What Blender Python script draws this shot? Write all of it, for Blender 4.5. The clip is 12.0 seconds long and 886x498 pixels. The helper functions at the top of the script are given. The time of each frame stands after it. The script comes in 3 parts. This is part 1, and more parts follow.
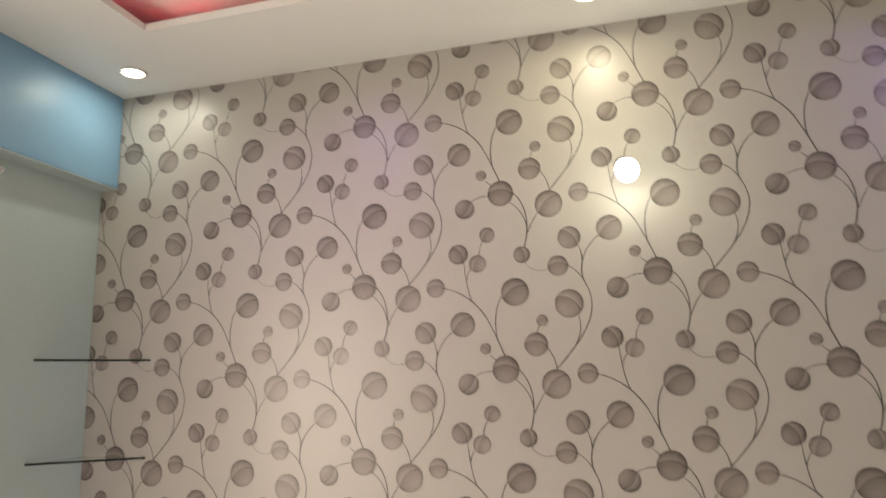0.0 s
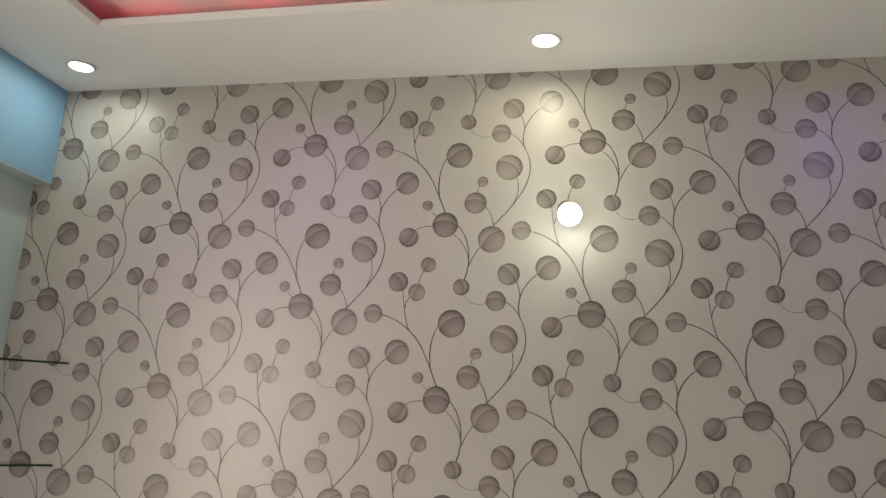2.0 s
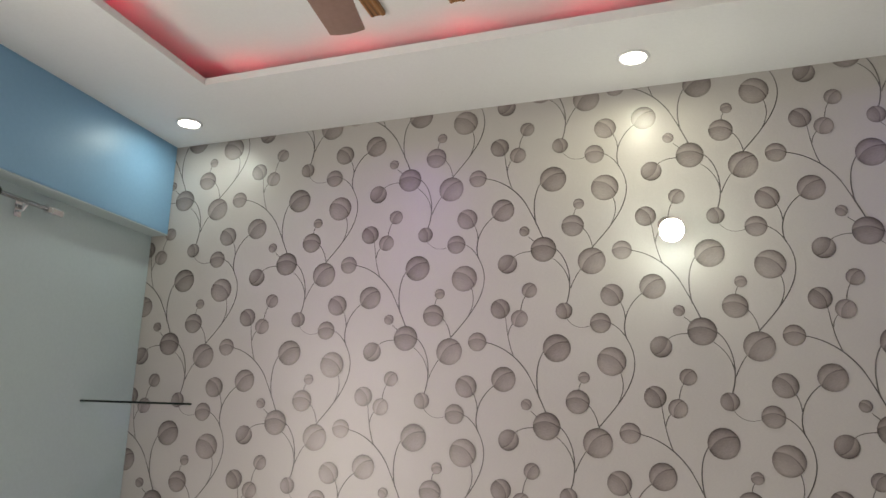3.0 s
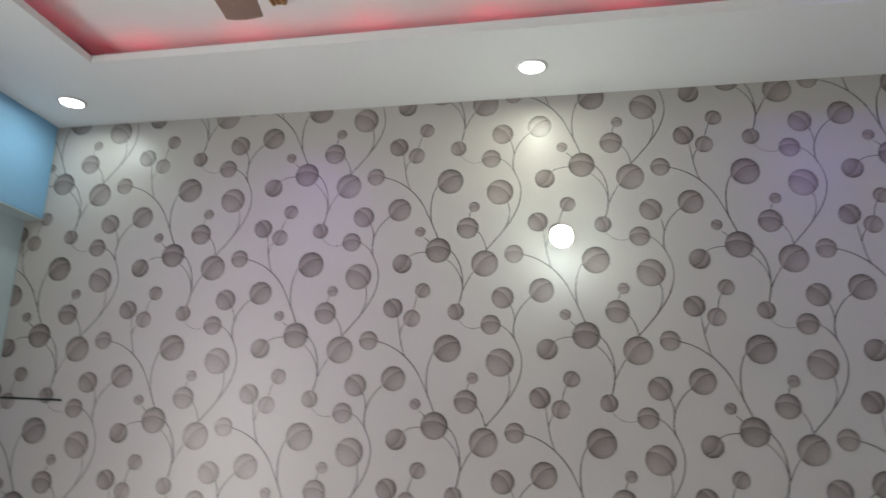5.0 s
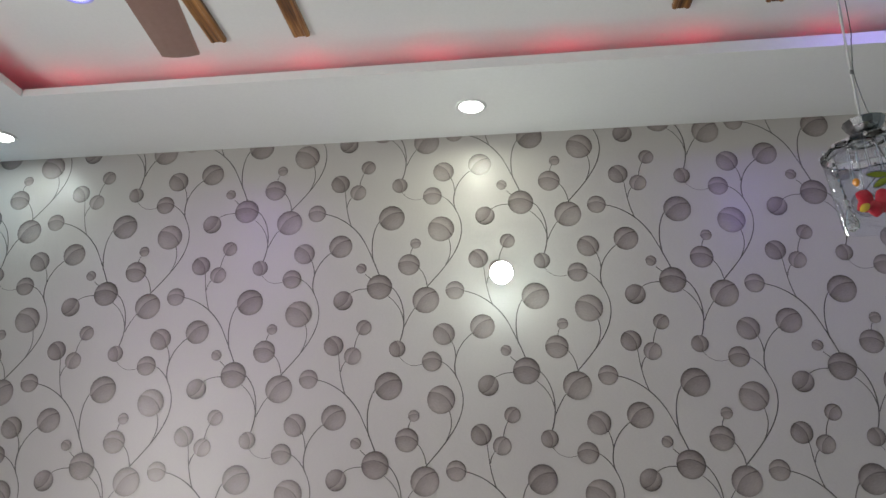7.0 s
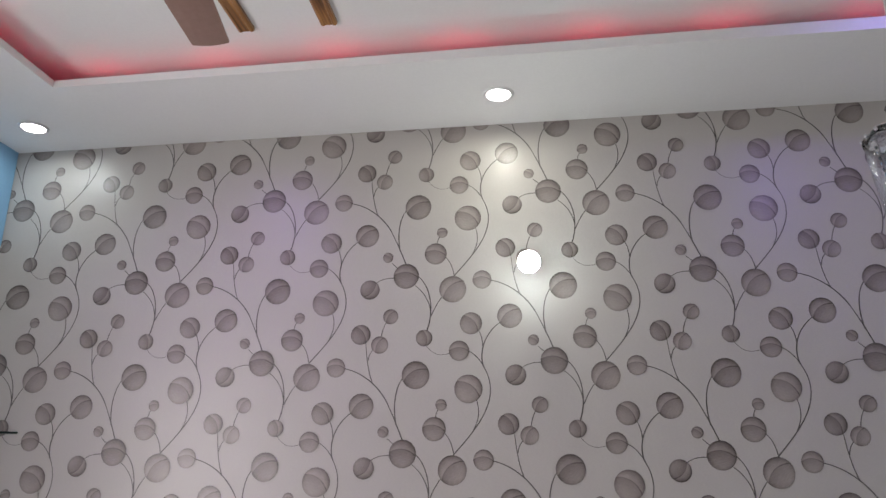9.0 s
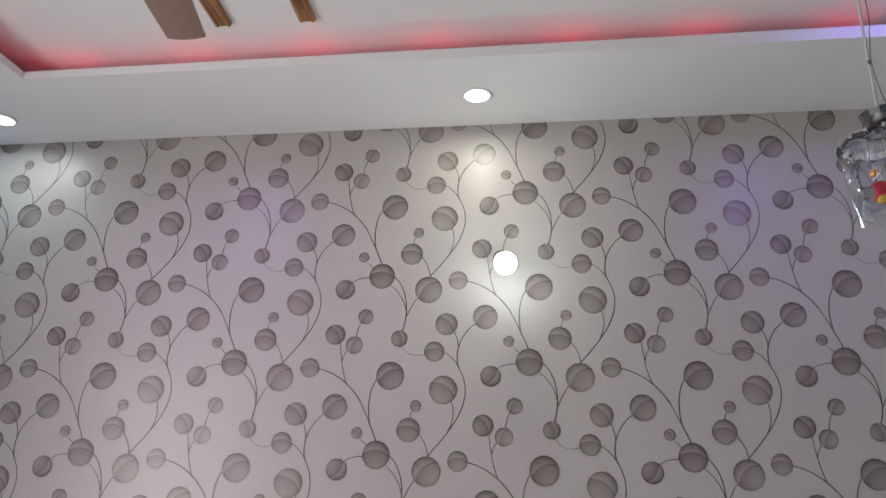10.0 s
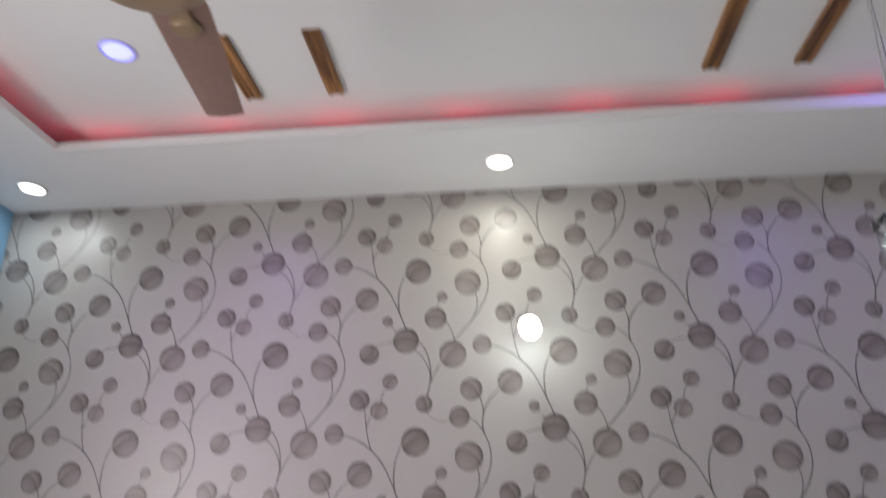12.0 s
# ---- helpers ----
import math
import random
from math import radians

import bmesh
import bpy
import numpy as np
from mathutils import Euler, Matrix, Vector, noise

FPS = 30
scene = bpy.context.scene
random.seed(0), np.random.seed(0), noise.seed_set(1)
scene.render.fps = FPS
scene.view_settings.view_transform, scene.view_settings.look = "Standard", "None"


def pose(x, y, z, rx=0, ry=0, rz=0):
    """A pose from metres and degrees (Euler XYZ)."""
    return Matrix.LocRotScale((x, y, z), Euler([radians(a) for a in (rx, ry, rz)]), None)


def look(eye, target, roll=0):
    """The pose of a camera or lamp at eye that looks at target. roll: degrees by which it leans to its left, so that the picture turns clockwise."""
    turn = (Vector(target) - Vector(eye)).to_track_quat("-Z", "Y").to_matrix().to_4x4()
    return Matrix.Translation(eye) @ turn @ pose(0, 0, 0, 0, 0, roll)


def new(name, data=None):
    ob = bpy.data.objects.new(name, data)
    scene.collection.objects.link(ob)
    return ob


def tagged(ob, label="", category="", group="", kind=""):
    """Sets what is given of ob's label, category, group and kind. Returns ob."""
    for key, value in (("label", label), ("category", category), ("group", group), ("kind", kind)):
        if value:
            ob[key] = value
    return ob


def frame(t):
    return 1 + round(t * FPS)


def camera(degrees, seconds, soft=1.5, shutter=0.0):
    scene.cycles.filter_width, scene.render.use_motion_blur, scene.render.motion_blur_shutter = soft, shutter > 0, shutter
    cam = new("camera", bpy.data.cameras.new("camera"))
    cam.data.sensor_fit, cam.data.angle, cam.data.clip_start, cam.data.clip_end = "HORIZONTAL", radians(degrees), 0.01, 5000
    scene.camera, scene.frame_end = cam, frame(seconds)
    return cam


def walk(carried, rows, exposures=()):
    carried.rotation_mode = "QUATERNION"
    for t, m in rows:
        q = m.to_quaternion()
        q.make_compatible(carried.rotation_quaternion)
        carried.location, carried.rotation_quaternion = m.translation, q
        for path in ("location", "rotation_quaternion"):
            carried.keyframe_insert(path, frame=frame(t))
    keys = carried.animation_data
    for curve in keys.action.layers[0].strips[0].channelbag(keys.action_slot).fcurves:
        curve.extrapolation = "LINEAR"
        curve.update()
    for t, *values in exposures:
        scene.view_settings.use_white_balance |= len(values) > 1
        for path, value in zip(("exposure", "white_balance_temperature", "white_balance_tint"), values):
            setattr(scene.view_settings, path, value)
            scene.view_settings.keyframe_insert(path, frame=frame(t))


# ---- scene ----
cam = camera(62.9, 12.0, shutter=0.5)
PATH = [
    (0, (0.481, 0.48, 1.405), (-0.046, 2.374, 1.772), -1.0),
    (0.2, (0.478, 0.487, 1.404), (-0.084, 2.359, 1.83), 0.6),
    (0.5, (0.44, 0.488, 1.387), (-0.061, 2.364, 1.87), 4.6),
    (0.7, (0.451, 0.496, 1.424), (0.006, 2.367, 1.878), 4.5),
    (1, (0.444, 0.48, 1.401), (0.014, 2.372, 1.886), 4.3),
    (1.2, (0.450, 0.473, 1.412), (0.035, 2.376, 1.882), 4.1),
    (1.5, (0.457, 0.463, 1.413), (0.098, 2.381, 1.852), 2.9),
    (2, (0.468, 0.456, 1.426), (0.112, 2.376, 1.854), 3.0),
    (2.2, (0.469, 0.447, 1.440), (0.073, 2.346, 1.907), 1.4),
    (2.5, (0.444, 0.432, 1.444), (-0.067, 2.302, 1.934), 1.4),
    (2.7, (0.43, 0.429, 1.427), (-0.167, 2.273, 1.92), 1.3),
    (4.3, (0.434, 0.43, 1.411), (-0.03, 2.306, 1.927), -0.9),
    (4.5, (0.436, 0.43, 1.423), (-0.005, 2.311, 1.937), 0.2),
    (5, (0.45, 0.439, 1.41), (0.128, 2.347, 1.916), 1.3),
    (5.2, (0.457, 0.446, 1.409), (0.188, 2.354, 1.889), 2.3),
    (5.5, (0.461, 0.445, 1.415), (0.22, 2.365, 1.923), 1.7),
    (6, (0.464, 0.425, 1.42), (0.165, 2.29, 2.076), 2.3),
    (6.5, (0.461, 0.419, 1.424), (0.177, 2.295, 2.057), 0.9),
    (7, (0.474, 0.432, 1.417), (0.298, 2.333, 2.015), -0.1),
    (7.5, (0.467, 0.432, 1.415), (0.248, 2.327, 2.014), 1.0),
    (7.7, (0.458, 0.437, 1.412), (0.209, 2.337, 1.986), 0.2),
    (9.3, (0.456, 0.444, 1.405), (0.228, 2.345, 1.983), 0.6),
    (9.5, (0.456, 0.448, 1.403), (0.255, 2.357, 1.964), 0.5),
    (10, (0.451, 0.449, 1.412), (0.281, 2.355, 1.99), 0.6),
    (10.2, (0.447, 0.437, 1.424), (0.287, 2.349, 2.023), 0.5),
    (10.5, (0.449, 0.437, 1.438), (0.371, 2.339, 2.052), 0.4),
    (10.8, (0.440, 0.428, 1.459), (0.382, 2.355, 2.055), 0.7),
    (11, (0.43, 0.428, 1.468), (0.358, 2.365, 1.959), 0.3),
    (11.2, (0.421, 0.435, 1.472), (0.326, 2.402, 1.822), -2.1),
    (11.5, (0.377, 0.452, 1.46), (0.254, 2.426, 1.755), -0.8),
    (11.7, (0.366, 0.433, 1.461), (0.196, 2.368, 1.937), -0.9),
    (11.9, (0.407, 0.429, 1.494), (0.227, 2.328, 2.095), -0.3),
    (12, (0.383, 0.411, 1.444), (0.205, 2.27, 2.161), 0.3),
]
# Seconds, stops, kelvin and tint of the picture's own brightness and white balance.
EXPOSURES = [(0, 0.05, 8300, 13), (1.2, 0.05, 8300, 13), (1.5, 0.1, 7600, 11), (2.0, -0.2, 7600, 10), (2.7, -0.08, 7300, 10), (4.3, -0.17, 6300, 20), (5.0, -0.17, 6380, 9), (7.7, -0.2, 6380, 9), (9.3, -0.2, 6400, 17), (12, -0.2, 6400, 17)]
walk(cam, [(t, look(eye, target, roll)) for t, eye, target, roll in PATH], EXPOSURES)

# ---- light ----
world = bpy.data.worlds.new("world")
scene.world = world
world.use_nodes = True
wt = world.node_tree
sky = wt.nodes.new("ShaderNodeTexSky")
sky.sky_type, sky.sun_disc = "NISHITA", False
sky.sun_elevation, sky.sun_rotation = radians(35), radians(200)
wt.links.new(sky.outputs[0], wt.nodes["Background"].inputs[0])
wt.nodes["Background"].inputs[1].default_value = 0.08


def area_lamp(name, place, target, size, power, colour, parent=None, shape="DISK", spread=180, size_y=None):
    data = bpy.data.lights.new(name, "AREA")
    data.shape, data.size, data.energy, data.color, data.spread = shape, size, power, colour, radians(spread)
    if size_y:
        data.size_y = size_y
    ob = new(name, data)
    ob.matrix_world = look(place, target)
    if parent:
        ob.parent = parent
        ob.matrix_parent_inverse = parent.matrix_basis.inverted()
    return ob


# Daylight that enters by the curtained window in the pale side wall, below the curtain rod.
area_lamp("window_daylight", (-1.80, 0.80, 1.28), (0.2, 1.9, 0.9), 1.2, 41, (1.0, 0.955, 0.92), shape="RECTANGLE", size_y=1.3, spread=165)

# ---- materials ----


def shader(name, colour=(0.5, 0.5, 0.5), rough=0.5, metal=0.0, spec=0.5):
    m = bpy.data.materials.new(name)
    m.use_nodes = True
    b = m.node_tree.nodes["Principled BSDF"]
    b.inputs["Base Color"].default_value = (*colour, 1)
    b.inputs["Roughness"].default_value, b.inputs["Metallic"].default_value = rough, metal
    b.inputs["Specular IOR Level"].default_value = spec
    return m, m.node_tree, b


def node(tree, kind, **values):
    n = tree.nodes.new(kind)
    for key, value in values.items():
        n.inputs[key.replace("_", " ")].default_value = value
    return n


def grained(name, low, high, scale, rough=0.6, metal=0.0, bump=0.1, fine=60.0, stretch=(1, 1, 1), spec=0.5, distance=0.002):
    """A surface that varies between two colours at a large and a small scale, with fine relief."""
    m, t, b = shader(name, low, rough, metal, spec)
    co = t.nodes.new("ShaderNodeTexCoord")
    mp = node(t, "ShaderNodeMapping", Scale=stretch)
    big = node(t, "ShaderNodeTexNoise", Scale=scale, Detail=5.0, Roughness=0.6)
    tiny = node(t, "ShaderNodeTexNoise", Scale=fine, Detail=4.0, Roughness=0.6)
    both = t.nodes.new("ShaderNodeMath")
    both.operation = "ADD"
    half = t.nodes.new("ShaderNodeMath")
    half.operation, half.inputs[1].default_value = "MULTIPLY", 0.5
    ramp = t.nodes.new("ShaderNodeValToRGB")
    ramp.color_ramp.elements[0].position, ramp.color_ramp.elements[1].position = 0.36, 0.64
    ramp.color_ramp.elements[0].color, ramp.color_ramp.elements[1].color = (*low, 1), (*high, 1)
    bm = node(t, "ShaderNodeBump", Strength=bump, Distance=distance)
    t.links.new(co.outputs["Object"], mp.inputs[0])
    for n in (big, tiny):
        t.links.new(mp.outputs[0], n.inputs["Vector"])
    t.links.new(big.outputs[0], both.inputs[0])
    t.links.new(tiny.outputs[0], both.inputs[1])
    t.links.new(both.outputs[0], half.inputs[0])
    t.links.new(half.outputs[0], ramp.inputs[0])
    t.links.new(ramp.outputs[0], b.inputs["Base Color"])
    t.links.new(tiny.outputs[0], bm.inputs["Height"])
    t.links.new(bm.outputs[0], b.inputs["Normal"])
    return m


def glowing(name, colour, strength):
    m, t, b = shader(name, colour, 0.4)
    b.inputs["Emission Color"].default_value = (*colour, 1)
    b.inputs["Emission Strength"].default_value = strength
    return m


def glass(name, colour=(1, 1, 1), rough=0.02, ior=1.5):
    m, t, b = shader(name, colour, rough)
    b.inputs["Transmission Weight"].default_value, b.inputs["IOR"].default_value = 1.0, ior
    return m


def thin_glass(name, tint, gloss, most=0.5):
    """A thin pane or wall of glass: clear straight through, with a gloss that grows at its edges."""
    m = bpy.data.materials.new(name)
    m.use_nodes = True
    t = m.node_tree
    t.nodes.remove(t.nodes["Principled BSDF"])
    clear, shine, mix, edge = (t.nodes.new(k) for k in ("ShaderNodeBsdfTransparent", "ShaderNodeBsdfGlossy", "ShaderNodeMixShader", "ShaderNodeLayerWeight"))
    clear.inputs[0].default_value = (*tint, 1)
    shine.inputs["Roughness"].default_value = 0.04
    edge.inputs[0].default_value = gloss
    weak = t.nodes.new("ShaderNodeMath")
    weak.operation, weak.inputs[1].default_value = "MULTIPLY", most
    t.links.new(edge.outputs["Facing"], weak.inputs[0])
    t.links.new(weak.outputs[0], mix.inputs[0])
    t.links.new(clear.outputs[0], mix.inputs[1])
    t.links.new(shine.outputs[0], mix.inputs[2])
    t.links.new(mix.outputs[0], t.nodes["Material Output"].inputs[0])
    return m


def berry_material():
    """Printed berry: a soft two-tone disc split along an arc, with fine cross hatching."""
    m, t, b = shader("berry_print", (0.2, 0.17, 0.15), 0.36, spec=0.6)
    uv = t.nodes.new("ShaderNodeUVMap")
    sep = t.nodes.new("ShaderNodeSeparateXYZ")
    t.links.new(uv.outputs[0], sep.inputs[0])

    def maths(op, a, c):
        n = t.nodes.new("ShaderNodeMath")
        n.operation = op
        for k, v in enumerate((a, c)):
            if isinstance(v, (int, float)):
                n.inputs[k].default_value = v
            else:
                t.links.new(v, n.inputs[k])
        return n.outputs[0]

    u, v = sep.outputs[0], sep.outputs[1]
    arc = maths("SUBTRACT", v, maths("SUBTRACT", 0.32, maths("MULTIPLY", maths("MULTIPLY", u, u), 0.35)))
    side = node(t, "ShaderNodeMapRange", From_Min=-0.035, From_Max=0.035)
    t.links.new(arc, side.inputs["Value"])
    upper = maths("SUBTRACT", 0.61, maths("MULTIPLY", maths("ADD", arc, maths("MULTIPLY", u, 0.25)), 0.42))
    lower = maths("SUBTRACT", 0.36, maths("MULTIPLY", maths("ADD", arc, maths("MULTIPLY", u, -0.15)), 0.26))
    tone = maths("ADD", lower, maths("MULTIPLY", side.outputs[0], maths("SUBTRACT", upper, lower)))
    rim = maths("POWER", maths("ADD", maths("MULTIPLY", u, u), maths("MULTIPLY", v, v)), 3.0)
    info = t.nodes.new("ShaderNodeNewGeometry")
    tone = maths("SUBTRACT", tone, maths("MULTIPLY", rim, 0.34))
    tone = maths("ADD", tone, maths("MULTIPLY", maths("SUBTRACT", info.outputs["Random Per Island"], 0.5), 0.18))
    line = maths("MAXIMUM", maths("SUBTRACT", 1.0, maths("MULTIPLY", maths("ABSOLUTE", arc, 0.0), 16.0)), 0.0)
    tone = maths("SUBTRACT", tone, maths("MULTIPLY", maths("MULTIPLY", line, maths("ADD", 0.55, maths("MULTIPLY", u, 0.45))), 0.45))
    hatch = node(t, "ShaderNodeTexNoise", Scale=9.0, Detail=3.0)
    mp = node(t, "ShaderNodeMapping", Scale=(0.35, 3.0, 1.0))
    t.links.new(uv.outputs[0], mp.inputs[0])
    t.links.new(mp.outputs[0], hatch.inputs["Vector"])
    tone = maths("ADD", tone, maths("MULTIPLY", maths("SUBTRACT", hatch.outputs[0], 0.5), 0.5))
    ramp = t.nodes.new("ShaderNodeValToRGB")
    ramp.color_ramp.elements[0].position, ramp.color_ramp.elements[1].position = 0.05, 0.85
    ramp.color_ramp.elements[0].color, ramp.color_ramp.elements[1].color = (0.092, 0.073, 0.068, 1), (0.43, 0.375, 0.348, 1)
    t.links.new(tone, ramp.inputs[0])
    t.links.new(ramp.outputs[0], b.inputs["Base Color"])
    return m


def wood_material():
    m, t, b = shader("teak_veneer", (0.3, 0.15, 0.05), 0.35)
    co = t.nodes.new("ShaderNodeTexCoord")
    mp = node(t, "ShaderNodeMapping", Scale=(26.0, 1.2, 26.0))
    oi = t.nodes.new("ShaderNodeObjectInfo")
    add = t.nodes.new("ShaderNodeVectorMath")
    wave = node(t, "ShaderNodeTexNoise", Scale=1.6, Detail=5.0, Roughness=0.65, Distortion=0.6)
    ramp = t.nodes.new("ShaderNodeValToRGB")
    ramp.color_ramp.elements[0].position, ramp.color_ramp.elements[1].position = 0.36, 0.62
    ramp.color_ramp.elements[0].color, ramp.color_ramp.elements[1].color = (0.06, 0.022, 0.008, 1), (0.50, 0.24, 0.075, 1)
    mid = ramp.color_ramp.elements.new(0.5)
    mid.color = (0.25, 0.105, 0.026, 1)
    t.links.new(co.outputs["Object"], add.inputs[0])
    t.links.new(oi.outputs["Random"], add.inputs[1])
    t.links.new(add.outputs[0], mp.inputs[0])
    t.links.new(mp.outputs[0], wave.inputs["Vector"])
    t.links.new(wave.outputs[0], ramp.inputs[0])
    t.links.new(ramp.outputs[0], b.inputs["Base Color"])
    return m


M_PAPER = grained("pearl_wallpaper", (0.475, 0.445, 0.418), (0.53, 0.50, 0.47), 1.3, rough=0.37, bump=0.2, fine=420.0, stretch=(0.3, 1.0, 1.0), distance=0.0008)


def brushed(material, amount):
    """Draws the gloss of a surface out into upright streaks."""
    t = material.node_tree
    tangent = t.nodes.new("ShaderNodeTangent")
    tangent.direction_type, tangent.axis = "RADIAL", "Z"
    b = t.nodes["Principled BSDF"]
    b.inputs["Anisotropic"].default_value, b.inputs["Anisotropic Rotation"].default_value = amount, 0.25
    t.links.new(tangent.outputs[0], b.inputs["Tangent"])


brushed(M_PAPER, 0.4)
M_BERRY = berry_material()
M_STEM = grained("stem_print", (0.08, 0.072, 0.068), (0.17, 0.153, 0.144), 9.0, rough=0.42, bump=0.0)
M_WHITE = grained("white_ceiling_paint", (0.85, 0.85, 0.838), (0.89, 0.89, 0.878), 1.1, rough=0.6, bump=0.05, fine=90.0)
M_BLUE = grained("sky_blue_paint", (0.225, 0.425, 0.625), (0.245, 0.455, 0.655), 1.4, rough=0.42, bump=0.06, fine=70.0)
M_PALE = grained("pale_blue_paint", (0.52, 0.615, 0.635), (0.56, 0.655, 0.675), 1.2, rough=0.3, bump=0.05, fine=70.0)
M_FLOOR = grained("floor_tile", (0.75, 0.73, 0.695), (0.81, 0.79, 0.755), 2.0, rough=0.2, bump=0.02)
M_FAN = grained("bronze_fan_paint", (0.31, 0.195, 0.16), (0.36, 0.23, 0.19), 3.0, rough=0.34, metal=0.35, bump=0.02)
M_FANHUB = grained("gold_fan_paint", (0.38, 0.27, 0.165), (0.43, 0.31, 0.20), 4.0, rough=0.28, metal=0.6, bump=0.02)
M_CHROME = grained("chrome", (0.72, 0.72, 0.74), (0.8, 0.8, 0.82), 20.0, rough=0.12, metal=1.0, bump=0.02)
M_PLASTIC = grained("white_plastic", (0.72, 0.72, 0.71), (0.78, 0.78, 0.77), 12.0, rough=0.35, bump=0.02)
M_WOOD = wood_material()
M_DARK = grained("dark_edge", (0.012, 0.018, 0.016), (0.03, 0.04, 0.036), 15.0, rough=0.2, bump=0.02)
M_GLASS = glass("clear_glass")
M_SHELF = glass("shelf_glass", (0.93, 0.97, 0.95), 0.0, 1.3)
M_LAMP = glowing("downlight_glow", (1.0, 0.97, 0.92), 9.0)
M_BLUELAMP = glowing("blue_downlight_glow", (0.27, 0.29, 1.0), 2.8)
# Faint glow added to the trim ring, standing in for the lamp's blue halo.
M_HALORIM = glowing("blue_halo_rim", (0.50, 0.48, 0.9), 0.2)
M_BULB = glowing("bulb_glow", (0.86, 1.0, 0.93), 44.0)
M_RED = glowing("red_led", (1.0, 0.03, 0.09), 4.2)
M_REDTAPE = glowing("red_led_tape", (1.0, 0.03, 0.10), 2.0)

# ---- building helpers ----


def part(name, bm, material, parent=None, label="", smooth=False):
    me = bpy.data.meshes.new(name)
    bm.normal_update()
    bm.to_mesh(me)
    bm.free()
    for p in me.polygons:
        p.use_smooth = smooth
    me.materials.append(material)
    ob = new(name, me)
    if parent:
        ob.parent = parent
    if label:
        ob["label"] = label
    return ob


def box(bm, lo, hi, bevel=0.0):
    lo, hi = Vector(lo), Vector(hi)
    made = bmesh.ops.create_cube(bm, size=1.0, matrix=Matrix.Translation((lo + hi) / 2) @ Matrix.Diagonal((*(hi - lo), 1)))
    if bevel:
        edges = {e for v in made["verts"] for e in v.link_edges}
        bmesh.ops.bevel(bm, geom=list(edges), offset=bevel, segments=2, affect="EDGES")
    return bm


def prism(bm, outline, z0, z1):
    """An upright solid over a flat outline."""
    low = [bm.verts.new((x, y, z0)) for x, y in outline]
    top = [bm.verts.new((x, y, z1)) for x, y in outline]
    n = len(outline)
    bm.faces.new(low[::-1])
    bm.faces.new(top)
    for i in range(n):
        bm.faces.new((low[i], low[(i + 1) % n], top[(i + 1) % n], top[i]))
    return bm


def lathe(bm, profile, m=Matrix(), steps=32, close=False):
    """Turns a profile of (radius, height) about the z axis of m."""
    rings = []
    for r, z in profile:
        if r < 1e-6:
            rings.append([bm.verts.new(m @ Vector((0, 0, z)))])
        else:
            rings.append([bm.verts.new(m @ Vector((r * math.cos(a), r * math.sin(a), z))) for a in [2 * math.pi * k / steps for k in range(steps)]])
    pairs = list(zip(rings, rings[1:])) + ([(rings[-1], rings[0])] if close else [])
    for a, b in pairs:
        for k in range(steps):
            quad = [a[k % len(a)], a[(k + 1) % len(a)], b[(k + 1) % len(b)], b[k % len(b)]]
            face = list(dict.fromkeys(quad))
            if len(face) > 2:
                bm.faces.new(face)
    bmesh.ops.recalc_face_normals(bm, faces=bm.faces)
    return bm


def tube(bm, path, radius, steps=8, taper=None):
    path = [Vector(p) for p in path]
    rings = []
    for i, p in enumerate(path):
        way = (path[min(i + 1, len(path) - 1)] - path[max(i - 1, 0)]).normalized()
        side = way.orthogonal().normalized()
        if rings:
            side = (last - last.dot(way) * way).normalized()
        last = side
        up = way.cross(side)
        r = radius if taper is None else radius * (1 + (taper - 1) * i / (len(path) - 1))
        rings.append([bm.verts.new(p + r * (math.cos(a) * side + math.sin(a) * up)) for a in [2 * math.pi * k / steps for k in range(steps)]])
    for a, b in zip(rings, rings[1:]):
        for k in range(steps):
            bm.faces.new((a[k], a[(k + 1) % steps], b[(k + 1) % steps], b[k]))
    bm.faces.new(rings[0][::-1])
    bm.faces.new(rings[-1])
    bmesh.ops.recalc_face_normals(bm, faces=bm.faces)
    return bm


def smoothed(points, count=6):
    """A Catmull-Rom line through the points."""
    pts = [Vector(p) for p in points]
    pts = [2 * pts[0] - pts[1]] + pts + [2 * pts[-1] - pts[-2]]
    out = []
    for i in range(1, len(pts) - 2):
        a, b, c, d = pts[i - 1 : i + 3]
        for k in range(count):
            s = k / count
            out.append(0.5 * (2 * b + (c - a) * s + (2 * a - 5 * b + 4 * c - d) * s * s + (3 * b - a - 3 * c + d) * s**3))
    return out + [pts[-2]]


# ---- setting ----
WALL_Y, WEST, EAST, SOUTH = 3.0, -1.745, 2.56, -1.4
LOW, HIGH, TOP = 2.662, 2.755, 2.98

wall_north = tagged(part("wall_north", box(bmesh.new(), (WEST - 0.15, WALL_Y, 0), (EAST + 0.15, WALL_Y + 0.15, TOP)), M_PAPER), "wall papered in pearl beige with taupe berry sprigs", "wall", kind="structure")
bm = bmesh.new()
for lo, hi in (((WEST - 0.15, SOUTH, 0), (WEST, 0.1, TOP)), ((WEST - 0.15, 1.5, 0), (WEST, WALL_Y - 0.002, TOP)), ((WEST - 0.15, 0.1, 0), (WEST, 1.5, 0.6)), ((WEST - 0.15, 0.1, 2.0), (WEST, 1.5, TOP))):
    box(bm, lo, hi)
tagged(part("wall_west", bm, M_PALE), "smooth pale grey-blue painted side wall with a window opening", "wall", kind="structure")
tagged(part("wall_east", box(bmesh.new(), (EAST, SOUTH, 0), (EAST + 0.15, WALL_Y - 0.002, TOP)), M_PALE), "smooth pale grey-blue painted side wall", "wall", kind="structure")
